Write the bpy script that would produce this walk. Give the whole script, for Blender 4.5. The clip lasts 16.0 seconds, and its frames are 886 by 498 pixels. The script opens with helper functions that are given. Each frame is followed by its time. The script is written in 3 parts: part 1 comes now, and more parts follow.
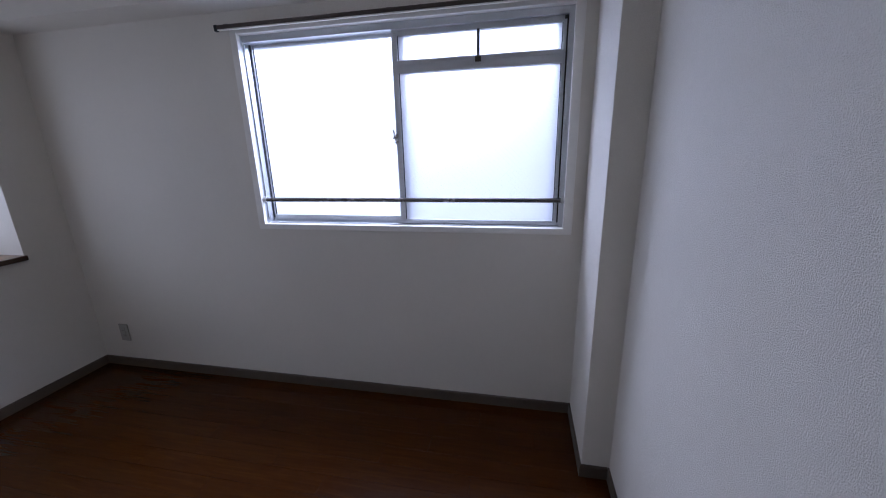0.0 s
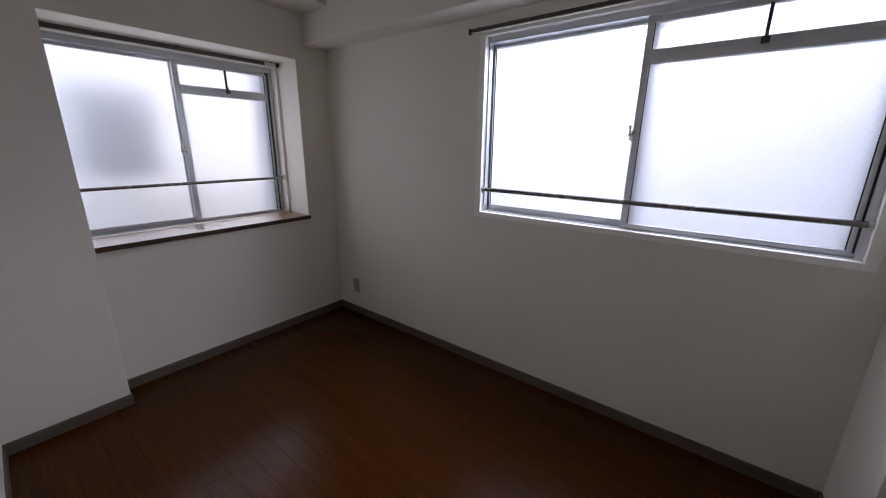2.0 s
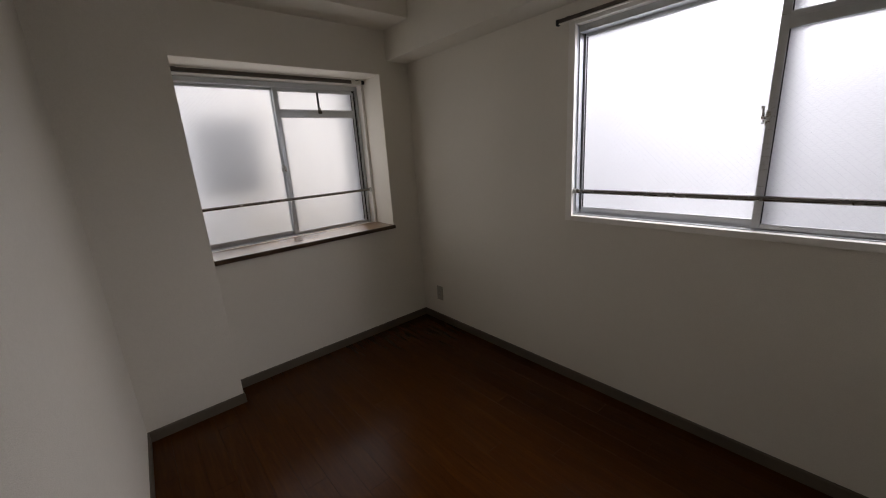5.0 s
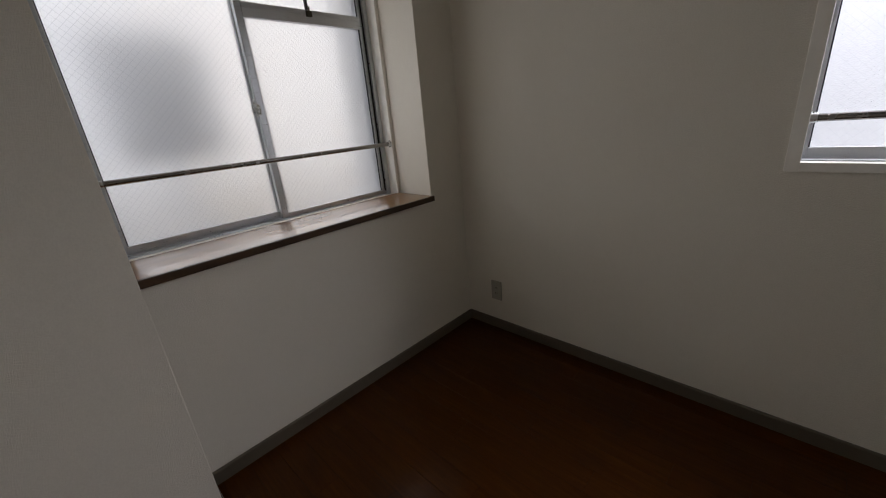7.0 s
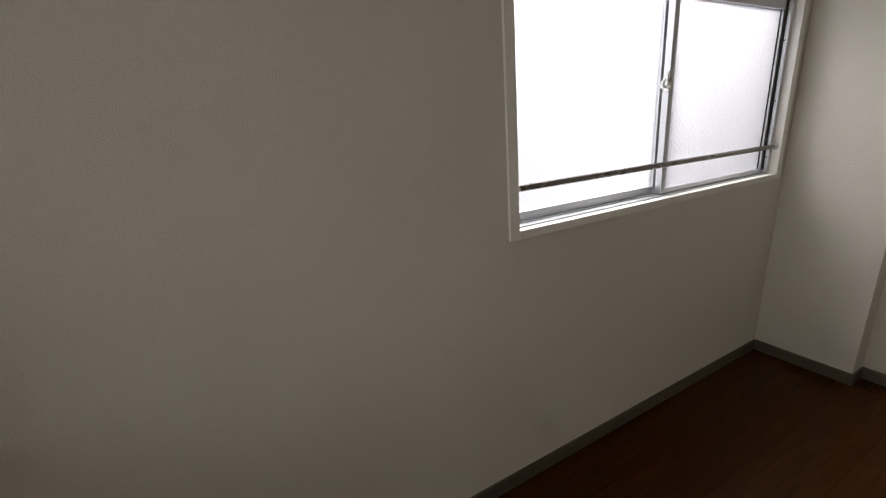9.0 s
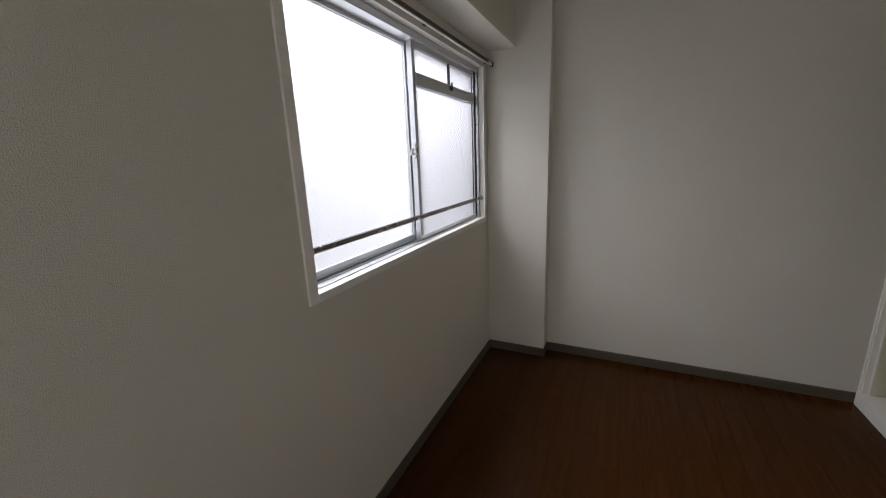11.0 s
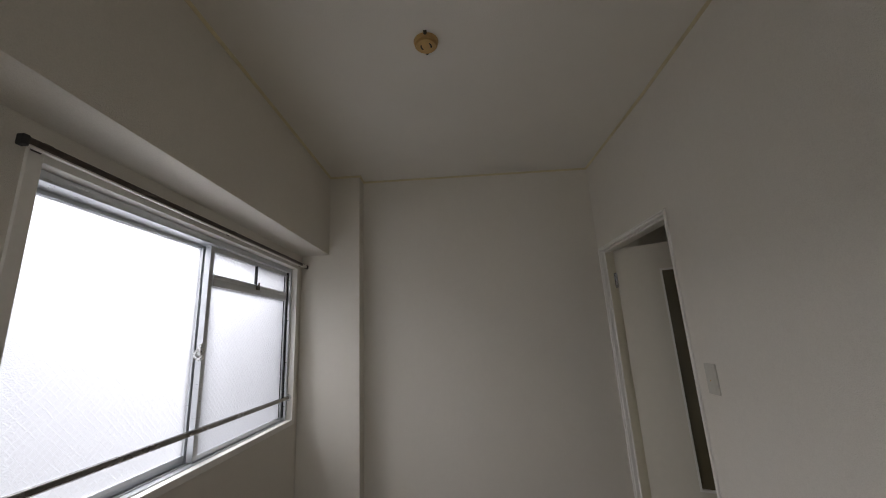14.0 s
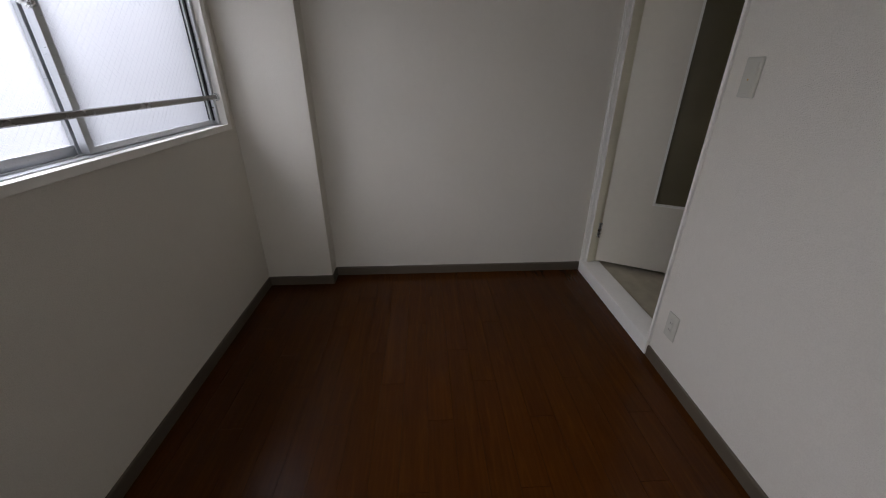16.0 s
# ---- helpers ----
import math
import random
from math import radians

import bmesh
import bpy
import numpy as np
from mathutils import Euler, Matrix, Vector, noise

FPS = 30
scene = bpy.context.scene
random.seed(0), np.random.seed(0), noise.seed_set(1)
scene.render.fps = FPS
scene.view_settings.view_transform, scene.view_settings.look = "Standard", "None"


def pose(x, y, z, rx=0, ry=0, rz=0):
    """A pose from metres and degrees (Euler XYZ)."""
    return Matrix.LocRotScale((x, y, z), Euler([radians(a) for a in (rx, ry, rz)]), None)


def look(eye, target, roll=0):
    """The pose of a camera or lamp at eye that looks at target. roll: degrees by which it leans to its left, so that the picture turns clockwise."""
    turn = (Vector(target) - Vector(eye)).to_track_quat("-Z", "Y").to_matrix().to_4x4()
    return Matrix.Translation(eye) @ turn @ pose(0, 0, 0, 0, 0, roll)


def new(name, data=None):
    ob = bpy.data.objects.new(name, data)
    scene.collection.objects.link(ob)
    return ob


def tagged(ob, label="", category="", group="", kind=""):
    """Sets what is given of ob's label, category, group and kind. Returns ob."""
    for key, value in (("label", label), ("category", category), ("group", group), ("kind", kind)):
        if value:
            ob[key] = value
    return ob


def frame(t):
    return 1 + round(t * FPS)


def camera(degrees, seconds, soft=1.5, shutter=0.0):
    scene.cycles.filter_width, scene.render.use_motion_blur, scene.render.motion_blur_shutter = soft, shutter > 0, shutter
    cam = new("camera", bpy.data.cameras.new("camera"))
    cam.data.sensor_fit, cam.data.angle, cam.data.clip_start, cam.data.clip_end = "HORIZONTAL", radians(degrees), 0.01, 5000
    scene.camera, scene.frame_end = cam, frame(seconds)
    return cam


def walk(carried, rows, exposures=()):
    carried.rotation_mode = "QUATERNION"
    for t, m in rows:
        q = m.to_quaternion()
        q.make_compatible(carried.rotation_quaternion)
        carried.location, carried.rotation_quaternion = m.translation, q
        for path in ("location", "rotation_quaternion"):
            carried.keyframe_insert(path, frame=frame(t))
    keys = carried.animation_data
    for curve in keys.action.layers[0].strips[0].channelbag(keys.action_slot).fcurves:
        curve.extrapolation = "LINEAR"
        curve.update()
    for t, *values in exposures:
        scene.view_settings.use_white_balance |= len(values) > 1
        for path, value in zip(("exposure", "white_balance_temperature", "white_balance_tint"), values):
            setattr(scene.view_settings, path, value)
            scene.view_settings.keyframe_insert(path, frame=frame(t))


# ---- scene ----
cam = camera(99.6, 16.0, 1.05)
PATH = [
    (0, (2.761, -1.789, 1.39), (2.367, 0.099, 0.859), -1.5),
    (0.5, (2.7, -1.806, 1.403), (2.089, 0.03, 0.897), -0.4),
    (1, (2.656, -1.815, 1.403), (1.857, -0.058, 0.879), -0.2),
    (1.5, (2.607, -1.84, 1.384), (1.571, -0.219, 0.838), -0.3),
    (2, (2.576, -1.87, 1.381), (1.392, -0.35, 0.845), 0.6),
    (2.5, (2.542, -1.892, 1.407), (1.203, -0.51, 0.862), 0.9),
    (3, (2.541, -1.864, 1.397), (1.052, -0.592, 0.993), -1.6),
    (3.5, (2.545, -1.866, 1.405), (0.99, -0.608, 1.367), -4.3),
    (4, (2.561, -1.896, 1.43), (1.031, -0.623, 1.621), -5.3),
    (4.5, (2.536, -1.909, 1.406), (1.044, -0.591, 1.212), -5.5),
    (5, (2.485, -1.839, 1.384), (1.0, -0.599, 0.88), -3.7),
    (5.2, (2.393, -1.899, 1.367), (0.884, -0.721, 0.788), -4.1),
    (7.3, (1.277, -1.531, 1.225), (0.046, -0.12, 0.522), -5.8),
    (7.5, (1.184, -1.479, 1.233), (0.161, 0.051, 0.45), -4.1),
    (8, (0.902, -1.383, 1.226), (0.638, 0.445, 0.459), -5.2),
    (8.5, (0.778, -1.147, 1.261), (1.369, 0.625, 0.547), -6.3),
    (9, (0.681, -0.923, 1.302), (1.518, 0.803, 0.736), -4.9),
    (9.5, (0.609, -0.787, 1.328), (1.945, 0.63, 0.874), -7.0),
    (9.7, (0.583, -0.766, 1.354), (2.005, 0.565, 0.9), -5.4),
    (11.8, (0.586, -0.933, 1.393), (2.482, -0.445, 0.986), -2.7),
    (12, (0.59, -0.962, 1.387), (2.515, -0.578, 1.002), -2.3),
    (12.5, (0.589, -0.978, 1.394), (2.551, -0.841, 1.032), -2.0),
    (13, (0.584, -1.023, 1.382), (2.578, -1.048, 1.228), -1.7),
    (13.5, (0.563, -1.035, 1.446), (2.546, -1.0, 1.702), -3.1),
    (14, (0.552, -1.044, 1.451), (2.499, -0.992, 1.904), -3.0),
    (14.5, (0.549, -1.02, 1.429), (2.548, -0.972, 1.478), -2.3),
    (15, (0.593, -1.037, 1.381), (2.55, -0.942, 0.976), -1.1),
    (15.5, (0.684, -1.032, 1.303), (2.549, -0.981, 0.584), -0.3),
    (16, (0.911, -1.004, 1.246), (2.716, -1.095, 0.389), -0.0),
]
LIGHT = [(0, 0.62, 5050, 22), (0.5, 0.55, 5300, 21), (1.5, 0.42, 5600, 21), (2.5, 0.36, 5900, 20), (3.5, 0.32, 6350, 19), (4.0, 0.20, 6450, 18), (5.0, -0.05, 6550, 16), (7.5, 0.1, 6350, 14), (9.0, 0.31, 6750, 14), (12.0, 0.03, 6300, 13), (13, 0.08, 6350, 13), (14, 0.0, 6450, 13), (14.5, -0.12, 6450, 14), (15.5, -0.13, 6250, 14), (16, 0.08, 6150, 15)]
walk(cam, [(t, look(eye, target, roll)) for t, eye, target, roll in PATH], LIGHT)

# ---------------------------------------------------------------- plan (metres)
XE, H = 3.165, 2.61                 # inner face of the east wall, ceiling height
YS, YSW = -2.066, -1.996             # south wall by the door and at the south-west corner
NCX, NCY = 3.052, -0.40             # north-east column
SCX, SCY = 0.172, -1.532            # south-west column
NBY, NBZ = -0.188, 2.037              # north beam
WBX, WBZ = 0.30, 2.235              # west beam
REVN, REVT, SILLT = -0.256, 1.945, 0.848   # west window recess: north cheek, top, sill board top

SKY, NORTH_W, WEST_W, WEST_SOFT = 0.15, 86.0, 55.0, 1.85

# ---------------------------------------------------------------- world and sun
world = bpy.data.worlds.new("overcast_sky")
scene.world = world
world.use_nodes = True
wn, wl = world.node_tree.nodes, world.node_tree.links
wn.clear()
sky = wn.new("ShaderNodeTexSky")
sky.sky_type, sky.sun_disc = "NISHITA", False
sky.sun_elevation, sky.sun_rotation = radians(48), radians(150)
sky.air_density, sky.dust_density, sky.ozone_density = 1.0, 4.0, 1.0
grey = wn.new("ShaderNodeHueSaturation")
grey.inputs["Saturation"].default_value = 0.25
bg = wn.new("ShaderNodeBackground")
bg.inputs["Strength"].default_value = SKY
wo = wn.new("ShaderNodeOutputWorld")
wl.new(sky.outputs[0], grey.inputs["Color"])
wl.new(grey.outputs[0], bg.inputs["Color"])
wl.new(bg.outputs[0], wo.inputs["Surface"])

sun_data = bpy.data.lights.new("sun", "SUN")
sun_data.energy, sun_data.angle, sun_data.color = 1.2, radians(25), (1.0, 0.96, 0.9)
sun = new("sun", sun_data)
sun.matrix_world = look((3, -5, 8), (0, 0, 0))


def window_light(name, eye, target, w, h, power, colour):
    d = bpy.data.lights.new(name, "AREA")
    d.shape, d.size, d.size_y, d.energy, d.color = "RECTANGLE", w, h, power, colour
    ob = new(name, d)
    ob.matrix_world = look(eye, target)
    return ob


# daylight that comes in at the two window openings
window_light("window_daylight_north", (2.50, 1.00, 2.45), (2.17, 0, 1.40), 2.4, 1.3, NORTH_W, (0.935, 0.942, 1.0))
window_light("window_daylight_west", (-2.60, -0.40, 2.05), (-0.4, -0.90, 1.35), 2.8, 2.6, WEST_W, (0.985, 0.985, 0.99))
window_light("window_scatter_west", (-0.29, -0.894, 1.375), (1, -0.894, 1.375), 1.14, 0.94, WEST_SOFT, (0.99, 0.985, 0.955))

# ---------------------------------------------------------------- materials


def material(name, rough=0.5, metal=0.0, spec=0.5):
    m = bpy.data.materials.new(name)
    m.use_nodes = True
    p = m.node_tree.nodes["Principled BSDF"]
    p.inputs["Roughness"].default_value = rough
    p.inputs["Metallic"].default_value = metal
    p.inputs["Specular IOR Level"].default_value = spec
    return m, m.node_tree.nodes, m.node_tree.links, p


def coords(n, l, scale, source="Object"):
    t = n.new("ShaderNodeTexCoord")
    mp = n.new("ShaderNodeMapping")
    mp.inputs["Scale"].default_value = scale
    l.new(t.outputs[source], mp.inputs["Vector"])
    return mp.outputs["Vector"]


def noise_tex(n, l, vec, scale, detail=4, rough=0.5, dist=0.0):
    t = n.new("ShaderNodeTexNoise")
    t.inputs["Scale"].default_value = scale
    t.inputs["Detail"].default_value = detail
    t.inputs["Roughness"].default_value = rough
    t.inputs["Distortion"].default_value = dist
    l.new(vec, t.inputs["Vector"])
    return t.outputs["Fac"]


def ramp(n, l, fac, stops):
    r = n.new("ShaderNodeValToRGB")
    while len(r.color_ramp.elements) < len(stops):
        r.color_ramp.elements.new(0.5)
    for e, (p, c) in zip(r.color_ramp.elements, stops):
        e.position = p
        e.color = (*c, 1)
    l.new(fac, r.inputs["Fac"])
    return r.outputs["Color"]


def math_node(n, l, op, a, b):
    m = n.new("ShaderNodeMath")
    m.operation = op
    for i, v in enumerate((a, b)):
        if isinstance(v, (int, float)):
            m.inputs[i].default_value = v
        else:
            l.new(v, m.inputs[i])
    return m.outputs[0]


def mix(n, l, fac, a, b, blend="MIX"):
    m = n.new("ShaderNodeMix")
    m.data_type, m.blend_type = "RGBA", blend
    for sock, v in ((m.inputs[0], fac), (m.inputs[6], a), (m.inputs[7], b)):
        if isinstance(v, (int, float)):
            sock.default_value = v
        elif isinstance(v, tuple):
            sock.default_value = (*v, 1)
        else:
            l.new(v, sock)
    return m.outputs[2]


def bump(n, l, height, strength, distance, p):
    b = n.new("ShaderNodeBump")
    b.inputs["Strength"].default_value = strength
    b.inputs["Distance"].default_value = distance
    l.new(height, b.inputs["Height"])
    l.new(b.outputs["Normal"], p.inputs["Normal"])


def wallpaper_material():
    """White vinyl wallpaper with an embossed woven grain; its warm base also carries light bounced off the floor."""
    m, n, l, p = material("embossed_wallpaper", 0.62, 0, 0.35)
    v = coords(n, l, (1, 1, 1))
    big = noise_tex(n, l, v, 1.6, 3)
    fine = noise_tex(n, l, v, 40, 4)
    c = ramp(n, l, big, [(0.3, (0.737, 0.693, 0.600)), (0.7, (0.777, 0.732, 0.640))])
    c = mix(n, l, 0.10, c, ramp(n, l, fine, [(0.3, (0.65, 0.615, 0.55)), (0.7, (0.82, 0.785, 0.71))]))
    grain = noise_tex(n, l, v, 230, 2, 0.6)
    c = mix(n, l, 0.13, c, ramp(n, l, grain, [(0.36, (0.60, 0.57, 0.495)), (0.60, (0.88, 0.85, 0.76))]))
    l.new(c, p.inputs["Base Color"])
    weft = noise_tex(n, l, coords(n, l, (140, 140, 400)), 1.0, 3, 0.6)
    warp = noise_tex(n, l, coords(n, l, (380, 380, 140)), 1.0, 3, 0.6)
    speck = noise_tex(n, l, v, 430, 2, 0.6)
    patch = ramp(n, l, noise_tex(n, l, v, 45, 2), [(0.42, (0, 0, 0)), (0.58, (1, 1, 1))])
    hgt = math_node(n, l, "ADD", mix(n, l, patch, weft, warp), math_node(n, l, "MULTIPLY", speck, 0.8))
    bump(n, l, hgt, 1.0, 0.0025, p)
    return m


def ceiling_material():
    m, n, l, p = material("ceiling_paper", 0.7, 0, 0.3)
    v = coords(n, l, (1, 1, 1))
    l.new(ramp(n, l, noise_tex(n, l, v, 2.2, 3), [(0.3, (0.745, 0.708, 0.625)), (0.7, (0.785, 0.748, 0.665))]), p.inputs["Base Color"])
    bump(n, l, noise_tex(n, l, v, 190, 3), 0.4, 0.002, p)
    return m


def wood_material(name, dark, mid, light, rough, along=(1, 1, 1), vary=0.25, relief=0.0006, coat=0.0, spec=0.5, figure=0.3):
    """Wood with long grain streaks, cathedral figure, pores, and a change of tone from piece to piece."""
    m, n, l, p = material(name, rough, 0, spec)
    info = n.new("ShaderNodeObjectInfo")
    t = n.new("ShaderNodeTexCoord")
    off = n.new("ShaderNodeVectorMath")
    off.operation = "MULTIPLY_ADD"
    l.new(info.outputs["Random"], off.inputs[0])
    off.inputs[1].default_value = (17, 31, 7)
    l.new(t.outputs["Object"], off.inputs[2])
    mp = n.new("ShaderNodeMapping")
    mp.inputs["Scale"].default_value = along
    l.new(off.outputs[0], mp.inputs["Vector"])
    v = mp.outputs["Vector"]
    streak = noise_tex(n, l, v, 1.0, 5, 0.66, 1.3)
    wave = n.new("ShaderNodeTexWave")
    wave.wave_type, wave.bands_direction = "BANDS", "Y"
    wave.inputs["Scale"].default_value = 0.55
    wave.inputs["Distortion"].default_value = 7.0
    wave.inputs["Detail"].default_value = 3
    wave.inputs["Detail Scale"].default_value = 0.7
    l.new(v, wave.inputs["Vector"])
    pores = noise_tex(n, l, v, 5.0, 3, 0.7)
    f = math_node(n, l, "ADD", math_node(n, l, "MULTIPLY", streak, 1 - figure), math_node(n, l, "MULTIPLY", wave.outputs["Fac"], figure))
    c = ramp(n, l, f, [(0.28, dark), (0.52, mid), (0.78, light)])
    c = mix(n, l, ramp(n, l, pores, [(0.45, (0, 0, 0)), (0.85, (0.12, 0.12, 0.12))]), c, tuple(0.5 * x for x in dark))
    tone = ramp(n, l, info.outputs["Random"], [(0.0, (1 - vary,) * 3), (1.0, (1 + vary,) * 3)])
    c = mix(n, l, 1.0, c, tone, "MULTIPLY")
    l.new(c, p.inputs["Base Color"])
    scuff = noise_tex(n, l, n.new("ShaderNodeNewGeometry").outputs["Position"], 2.6, 3, 0.55)
    l.new(math_node(n, l, "ADD", math_node(n, l, "MULTIPLY", scuff, 0.07), math_node(n, l, "ADD", math_node(n, l, "MULTIPLY", pores, 0.02), rough - 0.06)), p.inputs["Roughness"])
    if relief:
        bump(n, l, math_node(n, l, "ADD", f, pores), 0.35, relief, p)
    p.inputs["Coat Weight"].default_value = coat
    p.inputs["Coat Roughness"].default_value = 0.08
    return m


def plain_material(name, colour, rough, metal=0.0, grain=60.0, spread=0.12, relief=0.0003, stretch=(1, 1, 1), spec=0.5):
    """A paint, plastic or metal with faint uneven tone, roughness and relief."""
    m, n, l, p = material(name, rough, metal, spec)
    v = coords(n, l, stretch)
    a = noise_tex(n, l, v, grain, 4)
    b = noise_tex(n, l, v, grain * 0.12, 3)
    f = math_node(n, l, "ADD", math_node(n, l, "MULTIPLY", a, 0.5), math_node(n, l, "MULTIPLY", b, 0.5))
    lo = tuple(c * (1 - spread) for c in colour)
    hi = tuple(min(1, c * (1 + spread)) for c in colour)
    l.new(ramp(n, l, f, [(0.3, lo), (0.7, hi)]), p.inputs["Base Color"])
    l.new(math_node(n, l, "ADD", math_node(n, l, "MULTIPLY", f, 0.2), rough - 0.1), p.inputs["Roughness"])
    bump(n, l, a, 0.3, relief, p)
    return m


def frosted_glass_material():
    """Figured frosted glass: it scatters daylight, and shapes close behind it show as soft patches."""
    m = bpy.data.materials.new("frosted_glass")
    m.use_nodes = True
    n, l = m.node_tree.nodes, m.node_tree.links
    n.clear()
    out = n.new("ShaderNodeOutputMaterial")
    tr = n.new("ShaderNodeBsdfTranslucent")
    tr.inputs["Color"].default_value = (0.615, 0.62, 0.625, 1)
    gl = n.new("ShaderNodeBsdfGlass")
    gl.inputs["Color"].default_value = (0.815, 0.82, 0.825, 1)
    gl.inputs["Roughness"].default_value = 0.5
    gl.inputs["IOR"].default_value = 1.3
    mx = n.new("ShaderNodeMixShader")
    mx.inputs[0].default_value = 0.55
    v = coords(n, l, (1, 1, 1))
    vo = n.new("ShaderNodeTexVoronoi")
    vo.inputs["Scale"].default_value = 240
    l.new(v, vo.inputs["Vector"])
    b = n.new("ShaderNodeBump")
    b.inputs["Strength"].default_value = 0.45
    b.inputs["Distance"].default_value = 0.002
    l.new(vo.outputs["Distance"], b.inputs["Height"])
    l.new(b.outputs["Normal"], gl.inputs["Normal"])
    l.new(b.outputs["Normal"], tr.inputs["Normal"])
    l.new(tr.outputs[0], mx.inputs[1])
    l.new(gl.outputs[0], mx.inputs[2])
    l.new(mx.outputs[0], out.inputs["Surface"])
    return m


def smoked_glass_material():
    m, n, l, p = material("dark_figured_glass", 0.34, 0, 0.35)
    v = coords(n, l, (1, 1, 1))
    l.new(ramp(n, l, noise_tex(n, l, v, 3, 2), [(0.3, (0.125, 0.108, 0.062)), (0.7, (0.165, 0.142, 0.085))]), p.inputs["Base Color"])
    bump(n, l, noise_tex(n, l, v, 150, 2), 0.5, 0.002, p)
    return m


WALLPAPER = wallpaper_material()
CEILING = ceiling_material()
FLOORWOOD = wood_material("brown_floor_wood", (0.037, 0.0096, 0.0006), (0.049, 0.0135, 0.0009), (0.072, 0.0210, 0.0014), 0.24, (2.6, 30, 30), 0.04, 0.0, 0.0, 0.16, 0.05)
SILLWOOD = wood_material("varnished_sill_wood", (0.155, 0.072, 0.020), (0.20, 0.095, 0.029), (0.25, 0.122, 0.040), 0.30, (16, 1.2, 16), 0.05, 0.0, 0.6)
EDGEWOOD = wood_material("dark_sill_edging", (0.036, 0.017, 0.006), (0.055, 0.027, 0.010), (0.075, 0.038, 0.015), 0.4, (30, 2.0, 30), 0.05, 0.0003)
GROOVE = plain_material("dark_floor_joint", (0.022, 0.007, 0.001), 0.8, spec=0.05)
VINYL = plain_material("grey_vinyl_skirting", (0.097, 0.077, 0.053), 0.55, 0, 30, 0.10)
WHITEPAINT = plain_material("white_gloss_paint", (0.83, 0.805, 0.74), 0.38, 0, 45, 0.04)
CREAMPAINT = plain_material("cream_gloss_paint", (0.74, 0.69, 0.53), 0.4, 0, 45, 0.05)
DOORPAINT = plain_material("white_door_paint", (0.71, 0.665, 0.555), 0.45, 0, 25, 0.03)
ALU = plain_material("anodised_aluminium", (0.60, 0.615, 0.63), 0.30, 0.78, 120, 0.03, 0.00003, (1, 1, 12))
RUBBER = plain_material("black_glazing_gasket", (0.02, 0.02, 0.02), 0.7)
STEEL = plain_material("brushed_steel_tube", (0.26, 0.25, 0.235), 0.26, 1.0, 30, 0.04, 0.00005)
CHROME = plain_material("chrome_fitting", (0.62, 0.62, 0.60), 0.28, 1.0, 60, 0.06)
BRONZE = plain_material("brown_curtain_rail", (0.085, 0.068, 0.055), 0.42, 0.5, 70, 0.2)
PALERAIL = plain_material("pale_rail_end", (0.66, 0.63, 0.56), 0.35, 0.1, 70, 0.1)


def wire_material():
    """Fine wire seen in scattered light."""
    m = bpy.data.materials.new("glass_wire")
    m.use_nodes = True
    n, l = m.node_tree.nodes, m.node_tree.links
    n.clear()
    out, tr = n.new("ShaderNodeOutputMaterial"), n.new("ShaderNodeBsdfTranslucent")
    tr.inputs["Color"].default_value = (0.60, 0.61, 0.62, 1)
    l.new(tr.outputs[0], out.inputs["Surface"])
    return m


WIRE = wire_material()


def dim_sheet_material():
    """Grey see-through sheet, added behind a pane to dim its light unevenly."""
    m = bpy.data.materials.new("dimming_sheet")
    m.use_nodes = True
    n, l = m.node_tree.nodes, m.node_tree.links
    n.clear()
    out, mx = n.new("ShaderNodeOutputMaterial"), n.new("ShaderNodeMixShader")
    clear, dim_grey = n.new("ShaderNodeBsdfTransparent"), n.new("ShaderNodeBsdfDiffuse")
    dim_grey.inputs["Color"].default_value = (0.10, 0.11, 0.11, 1)
    dim_noise = noise_tex(n, l, coords(n, l, (1, 1, 1)), 3.0, 2)
    l.new(ramp(n, l, dim_noise, [(0.3, (0.12, 0.12, 0.12)), (0.7, (0.17, 0.17, 0.17))]), mx.inputs[0])
    l.new(clear.outputs[0], mx.inputs[1])
    l.new(dim_grey.outputs[0], mx.inputs[2])
    l.new(mx.outputs[0], out.inputs["Surface"])
    return m


DIMSHEET = dim_sheet_material()
PLATE = plain_material("ivory_plate_plastic", (0.55, 0.53, 0.45), 0.42, 0, 40, 0.04)
# darker copy of PLATE: the shade on the north socket is in its colour
SHADEPLATE = plain_material("shaded_plate_plastic", (0.37, 0.345, 0.285), 0.45, 0, 40, 0.05)
SLOT = plain_material("dark_slot", (0.015, 0.014, 0.012), 0.7)
AGED = plain_material("yellowed_rose_plastic", (0.52, 0.33, 0.12), 0.45, 0, 40, 0.12)
BRASS = plain_material("dull_screw_metal", (0.09, 0.08, 0.06), 0.45, 0.8, 60, 0.15)
TRIM = plain_material("yellowed_ceiling_bead", (0.66, 0.58, 0.36), 0.5, 0, 12, 0.14)
HALLFLOOR = plain_material("grey_hall_vinyl", (0.40, 0.355, 0.26), 0.5, 0, 14, 0.22, 0.0004)
FROST = frosted_glass_material()
SMOKED = smoked_glass_material()
CONCRETE = plain_material("grey_ground", (0.46, 0.46, 0.45), 0.9, 0, 0.6, 0.2, 0.004)
OUTCONCRETE = plain_material("weathered_concrete", (0.17, 0.175, 0.17), 0.9, 0, 9, 0.2, 0.002)
RENDERWALL = plain_material("cream_house_render", (0.70, 0.54, 0.30), 0.85, 0, 3, 0.08, 0.003)
DARKUNIT = plain_material("blue_grey_metal", (0.55, 0.62, 0.76), 0.6, 0.1, 20, 0.12)
